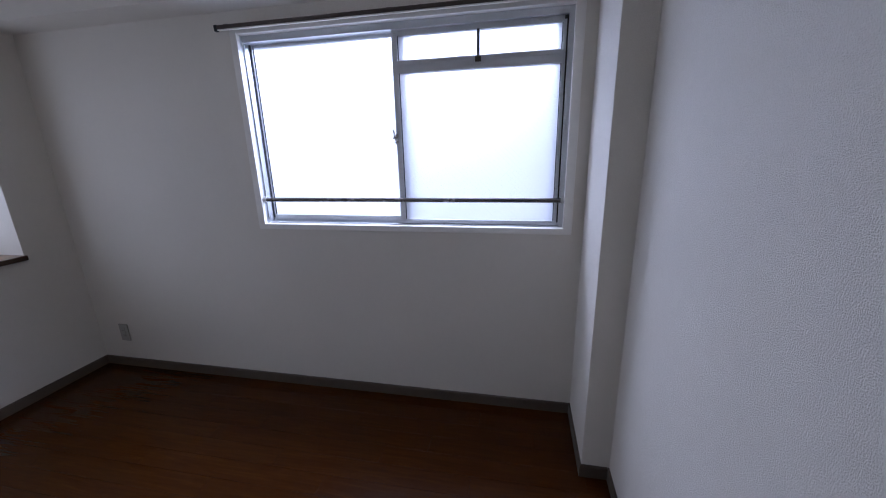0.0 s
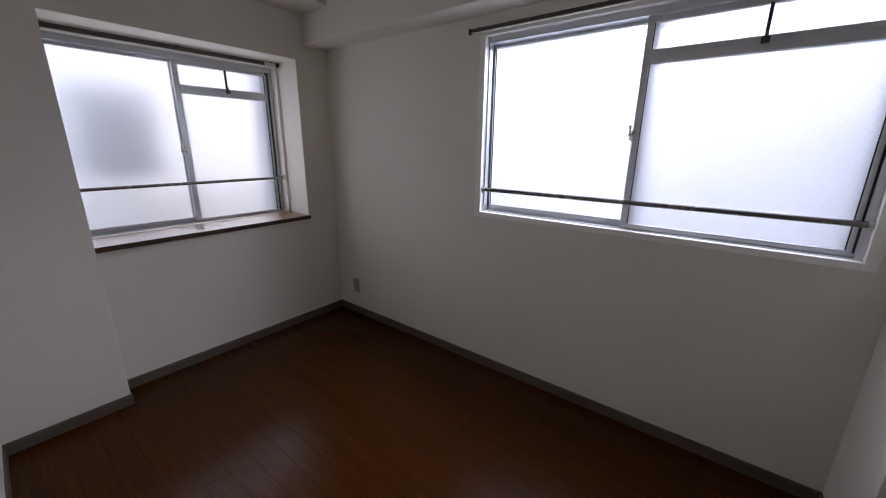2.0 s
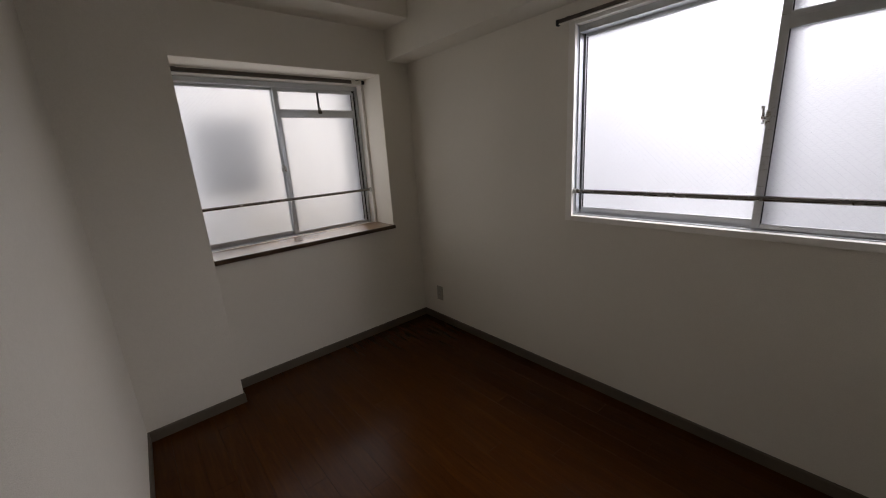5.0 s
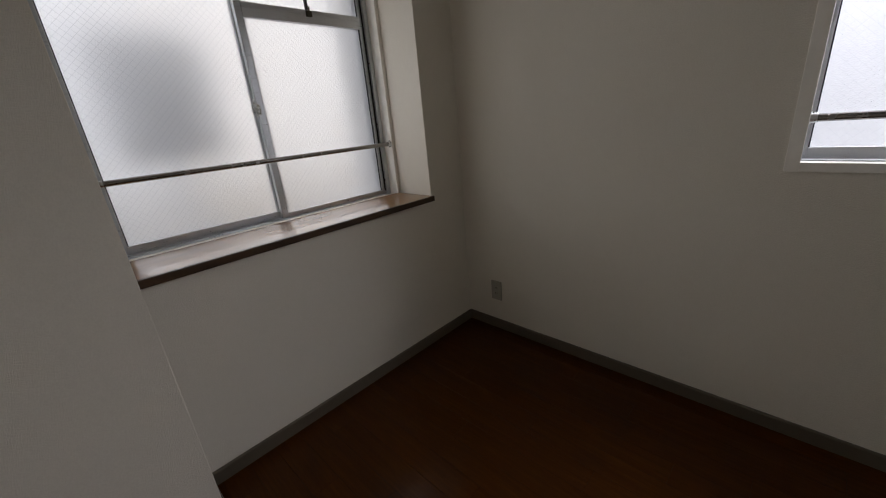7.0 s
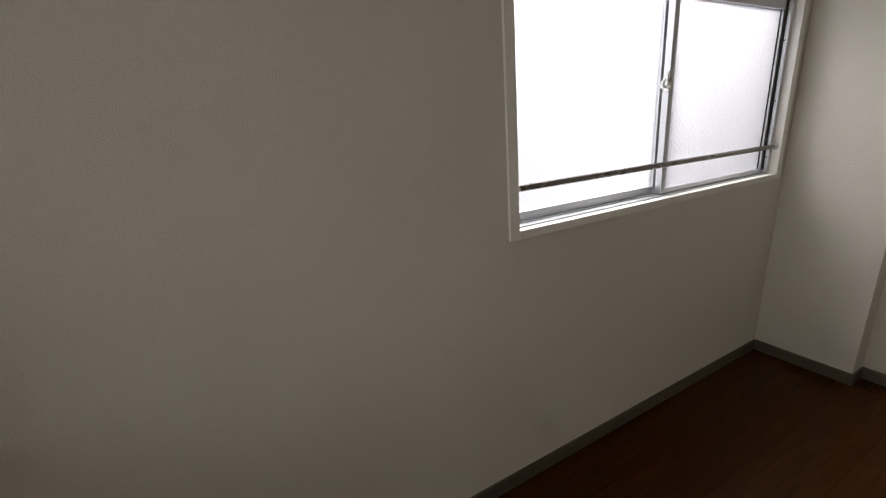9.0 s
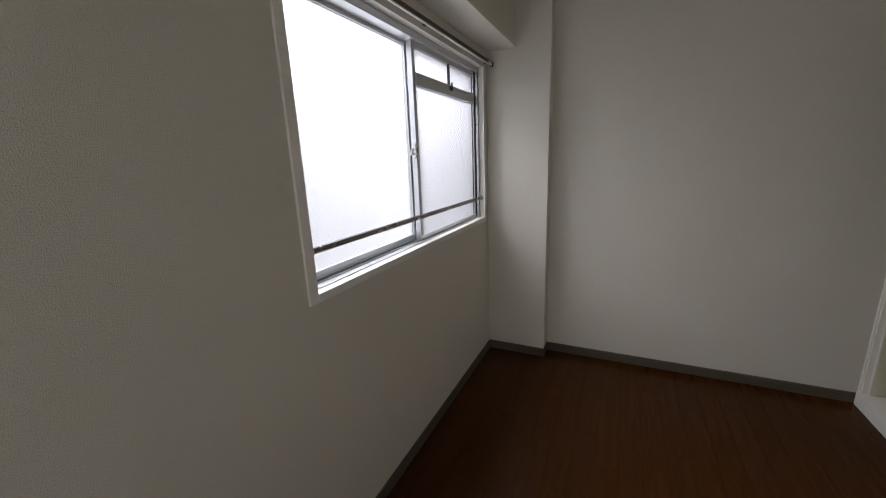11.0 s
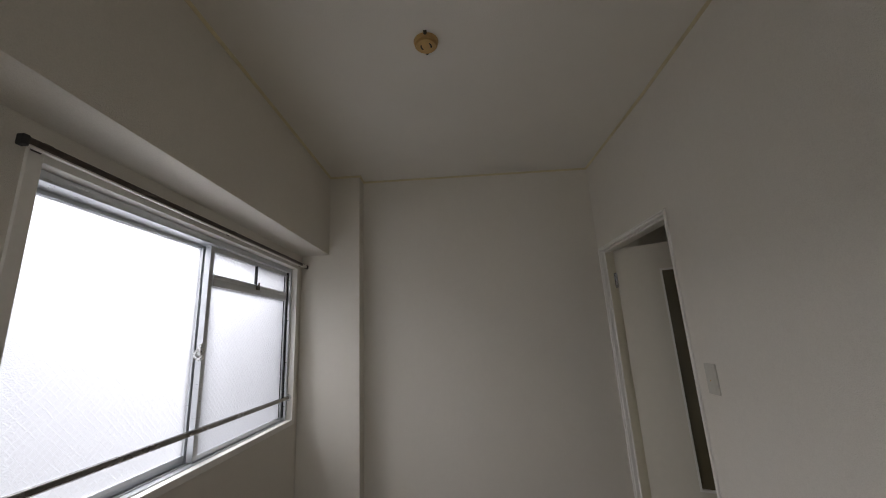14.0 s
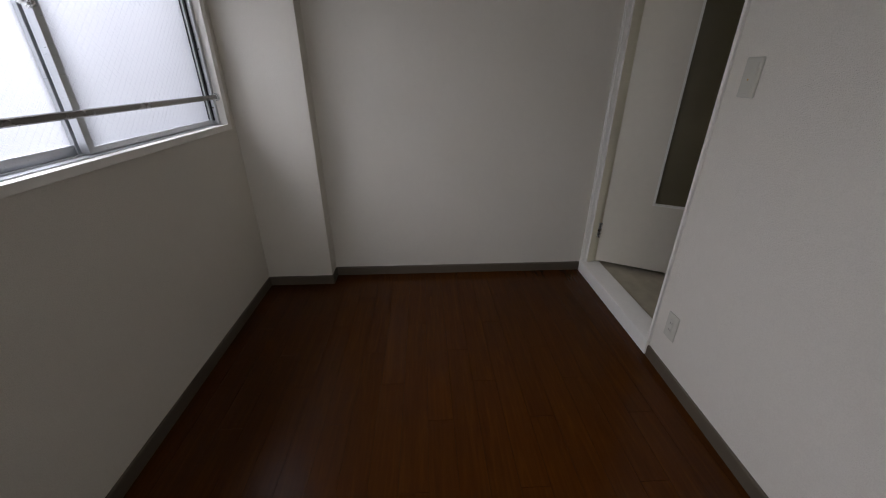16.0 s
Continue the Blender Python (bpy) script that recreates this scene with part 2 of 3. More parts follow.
ROOFMAT = plain_material("grey_roof_sheet", (0.16, 0.17, 0.18), 0.7, 0, 4, 0.15)

# ---------------------------------------------------------------- mesh helpers


def add_box(bm, x0, y0, z0, x1, y1, z1, bevel=0.0):
    xs, ys, zs = sorted((x0, x1)), sorted((y0, y1)), sorted((z0, z1))
    v = [bm.verts.new((x, y, z)) for x in xs for y in ys for z in zs]
    faces = [bm.faces.new([v[i] for i in q]) for q in ((0, 1, 3, 2), (4, 6, 7, 5), (0, 4, 5, 1), (2, 3, 7, 6), (0, 2, 6, 4), (1, 5, 7, 3))]
    if bevel:
        edges = list({e for f in faces for e in f.edges})
        bmesh.ops.bevel(bm, geom=edges, offset=bevel, segments=2, profile=0.5, affect="EDGES")
    return bm


def add_tube(bm, a, b, r, r2=None, seg=20):
    a, b = Vector(a), Vector(b)
    m = Matrix.Translation((a + b) / 2) @ (b - a).to_track_quat("Z", "Y").to_matrix().to_4x4()
    bmesh.ops.create_cone(bm, cap_ends=True, segments=seg, radius1=r, radius2=r if r2 is None else r2, depth=(b - a).length, matrix=m)
    return bm


def add_prism(bm, outline, z0, z1):
    """An upright block over an outline in x, y (anticlockwise)."""
    lo = [bm.verts.new((x, y, z0)) for x, y in outline]
    hi = [bm.verts.new((x, y, z1)) for x, y in outline]
    bm.faces.new(lo[::-1])
    bm.faces.new(hi)
    k = len(outline)
    for i in range(k):
        bm.faces.new((lo[i], lo[(i + 1) % k], hi[(i + 1) % k], hi[i]))
    return bm


def finish(name, bm, mat, smooth=False):
    bmesh.ops.recalc_face_normals(bm, faces=bm.faces)
    me = bpy.data.meshes.new(name)
    bm.to_mesh(me)
    bm.free()
    me.materials.append(mat)
    if smooth:
        me.shade_smooth()
        me.set_sharp_from_angle(angle=radians(40))
    return new(name, me)


def part(name, bm, mat, parent, label="", smooth=False, kind=""):
    ob = finish(name, bm, mat, smooth)
    ob.parent = parent
    return tagged(ob, label, kind=kind)


def box_part(name, dims, mat, parent, label="", bevel=0.0015):
    return part(name, add_box(bmesh.new(), *dims, bevel=bevel), mat, parent, label)


def thing(name, label, category, kind="", group="", at=(0, 0, 0)):
    ob = new(name)
    ob.empty_display_size = 0.1
    ob.location = at
    return tagged(ob, label, category, group, kind)


def structure(name, boxes, mat, label, category, bevel=0.0):
    bm = bmesh.new()
    for b in boxes:
        add_box(bm, *b, bevel=bevel)
    return tagged(finish(name, bm, mat), label, category, kind="structure")


# ---------------------------------------------------------------- walls, beams, ceiling
N0, N1, NZ0, NZ1 = 1.385, 2.975, 1.0, 1.945      # opening of the north window
structure("wall_north", [(-0.42, 0, 0, N0, 0.16, H), (N1, 0, 0, XE + 0.15, 0.16, H), (N0, 0, 0, N1, 0.16, NZ0), (N0, 0, NZ1, N1, 0.16, H)],
          WALLPAPER, "white wall with embossed wallpaper around a wide window", "wall")
structure("wall_west", [(-0.42, REVN, 0, 0, 0, H), (-0.42, SCY, 0, 0, REVN, SILLT - 0.026), (-0.42, SCY, REVT, 0, REVN, H), (-0.42, -2.35, 0, 0, SCY, H)],
          WALLPAPER, "white wallpapered wall with a deep window recess", "wall")
structure("wall_east", [(XE, -4.3, 0, XE + 0.15, 0, H)], WALLPAPER, "plain white wall with embossed wallpaper", "wall")
structure("column_northeast", [(NCX, NCY, 0, XE, 0, H)], WALLPAPER, "white wallpapered corner column", "column", 0.002)
structure("column_southwest", [(0, -2.2, 0, SCX, SCY, H)], WALLPAPER, "white wallpapered corner column beside the window recess", "column", 0.002)
# two added outside blocks, unseen themselves, that darken the right end of each window
structure("column_added_north", [(N1 - 0.004, 0.162, -6.0, XE + 0.15, 0.42, H + 0.4)], OUTCONCRETE, "added grey concrete block that darkens the wide window's glass edge", "column", 0.004)
structure("column_added_west", [(-0.66, REVN - 0.012, -6.0, -0.422, 0.16, H + 0.4)], OUTCONCRETE, "added grey concrete block that darkens the recessed window's glass edge", "column", 0.004)
structure("beam_north", [(WBX, NBY, NBZ, NCX, 0, H), (0, NBY, NBZ, WBX, 0, WBZ)], WALLPAPER, "white wallpapered beam over the wide window", "beam")
structure("beam_west", [(0, -2.1, WBZ, WBX, 0, H)], WALLPAPER, "white wallpapered beam over the recessed window", "beam")
structure("ceiling", [(-0.42, -2.3, H, XE + 0.15, 0.16, H + 0.12)], CEILING, "white papered ceiling", "ceiling")

D0, D1, DZ0, DZ1 = 2.289, 3.150, 0.0, 1.993     # outside of the door frame
bm = bmesh.new()
add_prism(bm, [(SCX, YSW), (SCX, -2.25), (D0, -2.18), (D0, YS)], 0, H)
add_box(bm, D0, YS, DZ1, D1, -2.18, H)
add_box(bm, D1, YS, 0, XE, -2.18, H)
tagged(finish("wall_south", bm, WALLPAPER), "white wallpapered wall with a doorway at its end", "wall", kind="structure")

# the hall behind the door
structure("floor_hall", [(1.0, -4.3, -0.1, XE, -2.18, 0.062)], HALLFLOOR, "grey-green vinyl floor of the hall", "floor")
structure("ceiling_hall", [(1.0, -4.3, 2.3, XE, -2.25, 2.4)], CEILING, "white papered hall ceiling", "ceiling")
structure("wall_hall_south", [(1.0, -4.45, 0, XE + 0.15, -4.3, H)], WALLPAPER, "white wallpapered hall wall", "wall")
structure("wall_hall_west", [(0.85, -4.3, 0, 1.0, -2.25, H)], WALLPAPER, "white wallpapered hall wall", "wall")


def skirting(name, a, b, inward):
    """Skirting along the wall foot from a to b; inward: the way into the room."""
    a, b, w = Vector(a), Vector(b), Vector(inward)
    bm = bmesh.new()
    prof = [(0, 0), (0.008, 0), (0.0075, 0.052), (0.005, 0.0585), (0, 0.06)]
    ends = [[bm.verts.new((p.x + w.x * d, p.y + w.y * d, z)) for d, z in prof] for p in (a, b)]
    bm.faces.new(ends[0])
    bm.faces.new(ends[1][::-1])
    for i in range(len(prof)):
        j = (i + 1) % len(prof)
        bm.faces.new((ends[0][i], ends[1][i], ends[1][j], ends[0][j]))
    return tagged(finish(name, bm, VINYL), "grey-brown vinyl skirting at the wall foot", "skirting", kind="structure")


skirting("baseboard", (0, 0), (NCX, 0), (0, -1))
skirting("baseboard", (NCX, -0.008), (NCX, NCY - 0.008), (-1, 0))
skirting("baseboard", (NCX, NCY), (XE - 0.008, NCY), (0, -1))
skirting("baseboard", (XE, NCY - 0.0), (XE, YS + 0.004), (-1, 0))
skirting("baseboard", (0, SCY), (0, -0.008), (1, 0))
skirting("baseboard", (0.008, SCY), (SCX + 0.008, SCY), (0, 1))
skirting("baseboard", (SCX, YSW), (SCX, SCY), (1, 0))
sw = (Vector((D0, YS)) - Vector((SCX, YSW))).normalized()
skirting("baseboard", (SCX + 0.008, YSW), (D0 - 0.002, YS), (-sw.y, sw.x))


def ceiling_bead(a, b, inward):
    a, b, w = Vector(a), Vector(b), Vector(inward)
    bm = bmesh.new()
    prof = [(0, 0), (0.011, 0), (0.011, -0.004), (0.004, -0.011), (0, -0.011)]
    ends = [[bm.verts.new((p.x + w.x * d, p.y + w.y * d, H + z)) for d, z in prof] for p in (a, b)]
    bm.faces.new(ends[0])
    bm.faces.new(ends[1][::-1])
    for i in range(len(prof)):
        j = (i + 1) % len(prof)
        bm.faces.new((ends[0][i], ends[1][i], ends[1][j], ends[0][j]))
    tagged(finish("trim", bm, TRIM), "thin yellowed bead where wall meets ceiling", "trim", kind="structure")


ceiling_bead((WBX, NBY), (NCX, NBY), (0, -1))
ceiling_bead((NCX, NBY), (NCX, NCY - 0.011), (-1, 0))
ceiling_bead((NCX, NCY), (XE, NCY), (0, -1))
ceiling_bead((XE, NCY), (XE, YS), (-1, 0))
ceiling_bead((WBX, -2.0), (WBX, NBY), (1, 0))
ceiling_bead((SCX, YSW), (D0, YS), (-sw.y, sw.x))
ceiling_bead((D0, YS), (XE, YS), (0, 1))

# ---------------------------------------------------------------- door frame and door
frame_ob = thing("door_1", "white painted timber door frame with a raised threshold", "door frame", "structure", at=(2.72, -2.1, 0))


def frame_part(name, boxes, mat, parent, label="", bevel=0.002):
    bm = bmesh.new()
    for b in boxes:
        add_box(bm, *[b[i] - (parent.location[i % 3]) for i in range(6)], bevel=bevel)
    return part(name, bm, mat, parent, label)


JW = 0.026
FY0, FY1 = YS + 0.009, -2.175
frame_part("jamb", [(D0 + 0.003, FY0, 0.082, D0 + 0.013, FY1, DZ1 - 0.013), (D0 + 0.013, FY0 - 0.007, 0.082, D0 + JW, FY1, DZ1 - JW), (D0 + JW, -2.085, 0.082, D0 + JW + 0.012, -2.125, DZ1 - JW)], WHITEPAINT, frame_ob)
frame_part("jamb", [(D1 - 0.013, FY0, 0.082, D1, FY1, DZ1 - 0.013), (D1 - JW, FY0 - 0.007, 0.082, D1 - 0.013, FY1, DZ1 - JW), (D1 - JW - 0.012, -2.085, 0.082, D1 - JW, -2.125, DZ1 - JW)], WHITEPAINT, frame_ob)
frame_part("jamb_lining", [(D1 - JW - 0.0022, -2.126, 0.083, D1 - JW - 0.0002, FY1, DZ1 - JW - 0.001), (D1 - JW - 0.0142, -2.090, 0.083, D1 - JW - 0.0122, -2.125, DZ1 - JW - 0.013)], CREAMPAINT, frame_ob, "yellowed cream paint on the inner jamb", 0.0005)
frame_part("head", [(D0 + 0.003, FY0, DZ1 - 0.013, D1, FY1, DZ1 - 0.003), (D0 + 0.013, FY0 - 0.007, DZ1 - JW, D1 - 0.013, FY1, DZ1 - 0.013), (D0 + JW, -2.085, DZ1 - JW - 0.012, D1 - JW, -2.125, DZ1 - JW)], WHITEPAINT, frame_ob)
for zc in (0.310, 1.760):
    frame_part("hinge_plate", [(D1 - JW - 0.0046, -2.128, zc - 0.05, D1 - JW - 0.0023, -2.158, zc + 0.05)], CHROME, frame_ob, "steel hinge plate", 0.0005)
frame_part("threshold", [(D0 + 0.003, FY0 + 0.003, 0.0, D1, FY1, 0.082)], WHITEPAINT, frame_ob, "white painted raised threshold", 0.003)

DW, DTH, SA, SB, SZ0, SZ1 = 0.765, 0.034, 0.263, 0.445, 0.522, 1.80
leaf = thing("door", "white flush door standing open with a tall dark glass slot", "door")
leaf.matrix_world = pose(3.118, -2.146, 0.095, 0, 0, 180 + 60.5)
DH = 1.985 - 0.095 - 0.012
bm = bmesh.new()
for b in ((0, 0, 0, SA, DTH, DH), (SB, 0, 0, DW, DTH, DH), (SA, 0, 0, SB, DTH, SZ0 - 0.095), (SA, 0, SZ1 - 0.095, SB, DTH, DH)):
    add_box(bm, *b)
part("leaf", bm, DOORPAINT, leaf)
part("glass_slot", add_box(bmesh.new(), SA, 0.013, SZ0 - 0.095, SB, 0.020, SZ1 - 0.095), SMOKED, leaf, "dark figured glass")
bm = bmesh.new()
for b in ((SA - 0.006, -0.004, SZ0 - 0.1, SA + 0.006, 0.012, SZ1 - 0.09), (SB - 0.006, -0.004, SZ0 - 0.1, SB + 0.006, 0.012, SZ1 - 0.09),
          (SA + 0.006, -0.004, SZ0 - 0.1, SB - 0.006, 0.012, SZ0 - 0.088), (SA + 0.006, -0.004, SZ1 - 0.102, SB - 0.006, 0.012, SZ1 - 0.09)):
    add_box(bm, *b)
part("glazing_bead", bm, WHITEPAINT, leaf)
for zc in (0.215, 1.665):
    bm = bmesh.new()
    add_box(bm, 0.0, -0.002, zc - 0.05, 0.004, 0.0005, zc + 0.05)
    add_box(bm, -0.027, -0.003, zc - 0.05, -0.004, 0.0005, zc + 0.05)
    hinge = part("hinge", bm, CHROME, leaf, "brushed steel butt hinge")
    part("knuckle", add_tube(bmesh.new(), (-0.002, -0.004, zc - 0.05), (-0.002, -0.004, zc - 0.022), 0.0075, seg=12), CHROME, hinge)
    part("knuckle", add_tube(bmesh.new(), (-0.002, -0.004, zc + 0.022), (-0.002, -0.004, zc + 0.05), 0.0075, seg=12), CHROME, hinge)
    part("knuckle", add_tube(bmesh.new(), (-0.002, -0.004, zc - 0.0215), (-0.002, -0.004, zc + 0.0215), 0.0072, seg=12), CHROME, hinge)

# ---------------------------------------------------------------- windows


def sliding_window(name, label, m, width, height, meet, transom, sash_y, stile, wire_step, wire_half, dim_sheet):
    """A two-sash aluminium sliding window in local x (along the wall), y (outwards), z (up), with a timber lining in front.
    The right sash slides on the room side and has a vent light above a transom."""
    win = thing(name, label, "window", "structure")
    win.matrix_world = m
    f = 0.022                                        # face of the aluminium frame
    y0, y1 = sash_y - 0.02, sash_y + 0.075
    fr = bmesh.new()
    for b in ((-0.024, y0 - 0.012, 0, 0.0, y1, height), (width - f, y0, 0, width, y1, height), (0, y0, 0, width - f, y1 + 0.008, 0.003), (0, y0, height - 0.03, width - f, y1, height)):
        add_box(fr, *b, bevel=0.0012)
    for yy in (sash_y + 0.012, sash_y + 0.048):      # track ribs under the sashes
        add_box(fr, 0, yy, 0.003, width - f, yy + 0.003, 0.008)
    add_box(fr, 0.0, y0 + 0.004, 0.02, 0.006, y0 + 0.008, height - 0.03)
    for xx in (0.0, width - f - 0.004):              # side ribs
        add_box(fr, xx, sash_y + 0.030, 0.02, xx + 0.004, sash_y + 0.034, height - 0.03)
    frame_ = part("window_frame", fr, ALU, win, "silver anodised aluminium frame")
    for k in range(4):
        z = 0.08 + k * (height - 0.16) / 3
        for xx, w in ((-0.0005, 0.002), (width - f - 0.0015, 0.002)):
            part("screw", add_tube(bmesh.new(), (xx, y0 + 0.009, z), (xx + w, y0 + 0.009, z), 0.0035, seg=10), BRASS, frame_)

    st = 0.046                                       # stile face
    zb, zt = 0.0045, height - 0.022

    def sash(part_name, xa, xb, ya, la, lb, foot, top, lab):
        bm = bmesh.new()
        yb = ya + 0.026
        for b in ((xa, ya, zb, xa + la, yb, zt), (xb - lb, ya, zb, xb, yb, zt), (xa + la, ya + 0.002, zb, xb - lb, yb - 0.002, zb + foot), (xa + la, ya + 0.002, zt - top, xb - lb, yb - 0.002, zt)):
            add_box(bm, *b, bevel=0.0012)
        return part(part_name, bm, ALU, win, lab)

    # outer sash
    xa, xb, ya = -0.004, meet + 0.03, sash_y + 0.036
    outer = sash("sash", xa, xb, ya, stile, st, 0.030, 0.022, "outer sliding sash of silver aluminium")
    gx0, gx1, gz0, gz1 = xa + stile, xb - st, zb + 0.030, zt - 0.022
    panes = [("pane", outer, gx0, gx1, gz0, gz1, ya + 0.012)]
    # inner sash with a vent light
    xa, xb, ya = meet - 0.0155, width - f + 0.004, sash_y
    inner = sash("sash", xa, xb, ya, 0.0265, 0.024, 0.020, 0.032, "inner sliding sash of silver aluminium with a vent light")
    gx0, gx1 = xa + 0.0265, xb - 0.024
    bm = bmesh.new()
    add_box(bm, gx0, ya - 0.003, transom - 0.004, gx1, ya + 0.024, transom + 0.032, bevel=0.0012)
    add_box(bm, gx0, ya - 0.006, transom + 0.0315, gx1, ya + 0.018, transom + 0.050, bevel=0.0012)
    part("transom", bm, ALU, inner)
    panes.append(("pane", inner, gx0, gx1, zb + 0.020, transom - 0.004, ya + 0.012))
    panes.append(("pane", inner, gx0, gx1, transom + 0.050, zt - 0.032, ya + 0.012))
    # added behind the inner sash: a dark bar to darken the glass edge, and optionally a framed sheet to dim the pane
    sy, s0, s1 = sash_y + 0.071, meet + 0.032, width - f
    bm = add_box(bmesh.new(), s1 - 0.038, sy, zb, s1, sy + 0.010, zt, bevel=0.001)
    if dim_sheet:
        for b in ((s0, sy, zb, s0 + 0.016, sy + 0.010, zt), (s0 + 0.016, sy, zb, s1 - 0.038, sy + 0.010, zb + 0.016), (s0 + 0.016, sy, zt - 0.016, s1 - 0.038, sy + 0.010, zt)):
            add_box(bm, *b, bevel=0.001)
    dim_frame = part("dim_bars", bm, BRONZE, win, "added dark bars that darken the glass edge from behind")
    if dim_sheet:
        part("dim_sheet", add_box(bmesh.new(), s0 + 0.014, sy + 0.0045, zb + 0.014, s1 - 0.036, sy + 0.0055, zt - 0.014), DIMSHEET, dim_frame, "added grey see-through sheet that dims the pane")
    # catch of the vent light: a dark bar with a small knob
    xm = (gx0 + gx1) / 2 + 0.008
    bm = bmesh.new()
    add_box(bm, xm - 0.006, ya - 0.002, transom + 0.04, xm + 0.006, ya + 0.010, zt - 0.03, bevel=0.001)
    part("vent_bar", bm, RUBBER, inner, "dark vent stay bar")
    bm = bmesh.new()
    add_box(bm, xm - 0.013, ya - 0.016, transom + 0.022, xm + 0.013, ya - 0.004, transom + 0.046, bevel=0.002)
    add_tube(bm, (xm, ya - 0.012, transom + 0.04), (xm, ya - 0.016, transom + 0.062), 0.005, seg=10)
    part("vent_catch", bm, BRASS, inner, "small dull metal catch")
    bm = bmesh.new()
    add_box(bm, gx1 + 0.004, ya - 0.003, zt - 0.022, gx1 + 0.020, ya + 0.001, zt - 0.008)
    part("vent_stop", bm, RUBBER, inner)

    gasket_and_gaps = bmesh.new()
    # two black strips put in as the dark gaps between frame and sashes
    add_box(gasket_and_gaps, width - f - 0.006, sash_y - 0.006, 0.02, width - f, sash_y - 0.0005, height - 0.03)
    add_box(gasket_and_gaps, 0.0, sash_y + 0.030, 0.02, 0.005, sash_y + 0.0355, height - 0.03)
    for pname, par, a0, a1, b0, b1, yy in panes:
        pn = part(pname, add_box(bmesh.new(), a0 - 0.004, yy, b0 - 0.004, a1 + 0.004, yy + 0.005, b1 + 0.004), FROST, par, "frosted wired glass pane")
        pn.visible_shadow = False
        # wires of the diamond mesh, on the room side of the glass
        wb = bmesh.new()
        w, h = a1 - a0, b1 - b0
        for s in (1, -1):
            k = -h
            while k < w + h:
                # the line x = k + s * z, clipped to the pane
                if s > 0:
                    lo, hi = max(0.0, -k), min(h, w - k)
                else:
                    lo, hi = max(0.0, k - w), min(h, k)
                if hi - lo > 0.004:
                    p0, p1 = (a0 + k + s * lo, yy - 0.0008, b0 + lo), (a0 + k + s * hi, yy - 0.0008, b0 + hi)
                    dx = wire_half
                    q = [wb.verts.new(c) for c in ((p0[0] - dx, p0[1], p0[2]), (p0[0] + dx, p0[1], p0[2]), (p1[0] + dx, p1[1], p1[2]), (p1[0] - dx, p1[1], p1[2]))]
                    q2 = [wb.verts.new((c.co.x, c.co.y - 0.0006, c.co.z)) for c in q]
                    wb.faces.new(q)
                    wb.faces.new(q2[::-1])
                    for i in range(4):
                        wb.faces.new((q[i], q[(i + 1) % 4], q2[(i + 1) % 4], q2[i]))
                k += wire_step
        part("wire_mesh", wb, WIRE, par, "fine diamond wire mesh in the glass", kind="stuff").visible_shadow = False
        add_box(gasket_and_gaps, a0 - 0.001, yy - 0.004, b0, a0 + 0.0035, yy + 0.001, b1)
        if par is inner:
            add_box(gasket_and_gaps, a1 - 0.0035, yy - 0.004, b0, a1 + 0.001, yy + 0.001, b1)
    part("gasket_and_gaps", gasket_and_gaps, RUBBER, win, "black rubber glazing gasket and dark gap strips")

    # crescent lock: a hook that turns beside the meeting stile, on a base plate, with a lever
    lz, lx = 0.434 * height / 0.945, meet - 0.0155
    bm = bmesh.new()
    add_box(bm, lx - 0.003, ya + 0.001, lz - 0.031, lx + 0.0005, ya + 0.021, lz + 0.027, bevel=0.001)
    add_box(bm, lx - 0.002, ya - 0.004, lz - 0.026, lx + 0.012, ya + 0.0005, lz + 0.020, bevel=0.0015)
    add_tube(bm, (lx - 0.002, ya + 0.002, lz), (lx - 0.016, ya + 0.002, lz), 0.0085, 0.007, 16)
    lock = part("crescent_lock", bm, CHROME, win, "chrome crescent window lock", True)
    bm = bmesh.new()
    n_ = 16
    ring = []
    for i in range(n_ + 1):
        a = radians(75 - 185 * i / n_)
        c = Vector((lx - 0.011, ya + 0.004 + 0.019 * math.cos(a), lz - 0.002 + 0.019 * math.sin(a)))
        wd = 0.0025 + 0.0025 * math.sin(math.pi * i / n_)
        rr = Vector((0, math.cos(a), math.sin(a)))
        ring.append([bm.verts.new(c + rr * u + Vector((v, 0, 0))) for u, v in ((-wd, -0.0035), (wd, -0.0035), (wd, 0.0035), (-wd, 0.0035))])
    for r0, r1 in zip(ring, ring[1:]):
        for i in range(4):
            bm.faces.new((r0[i], r0[(i + 1) % 4], r1[(i + 1) % 4], r1[i]))
    bm.faces.new(ring[0])
    bm.faces.new(ring[-1])
    add_box(bm, lx - 0.015, ya - 0.003, lz + 0.006, lx - 0.008, ya + 0.006, lz + 0.040, bevel=0.002)
    add_box(bm, lx - 0.018, ya - 0.007, lz + 0.030, lx - 0.007, ya - 0.002, lz + 0.043, bevel=0.0015)
    part("lever", bm, CHROME, lock)
    return win


def lining(win, boxes, label):
    bm = bmesh.new()
    for b in boxes:
        add_box(bm, *b, bevel=0.0015)
    return part("lining", bm, WHITEPAINT, win, label)


# north window: local origin at the lower west corner of the aluminium frame
nw = sliding_window("window_1", "wide aluminium sliding window with frosted wired glass", pose(N0 + 0.012, 0, NZ0 + 0.004, 0, 0, 0),
                    N1 - N0 - 0.024, 0.930, 2.175 - (N0 + 0.012), 0.722, 0.045, 0.013, 0.027, 0.00034, True)
E0, E1 = -0.036, N1 - N0 + 0.014      # outer edges of the timber lining, local x
HT = NZ1 - NZ0
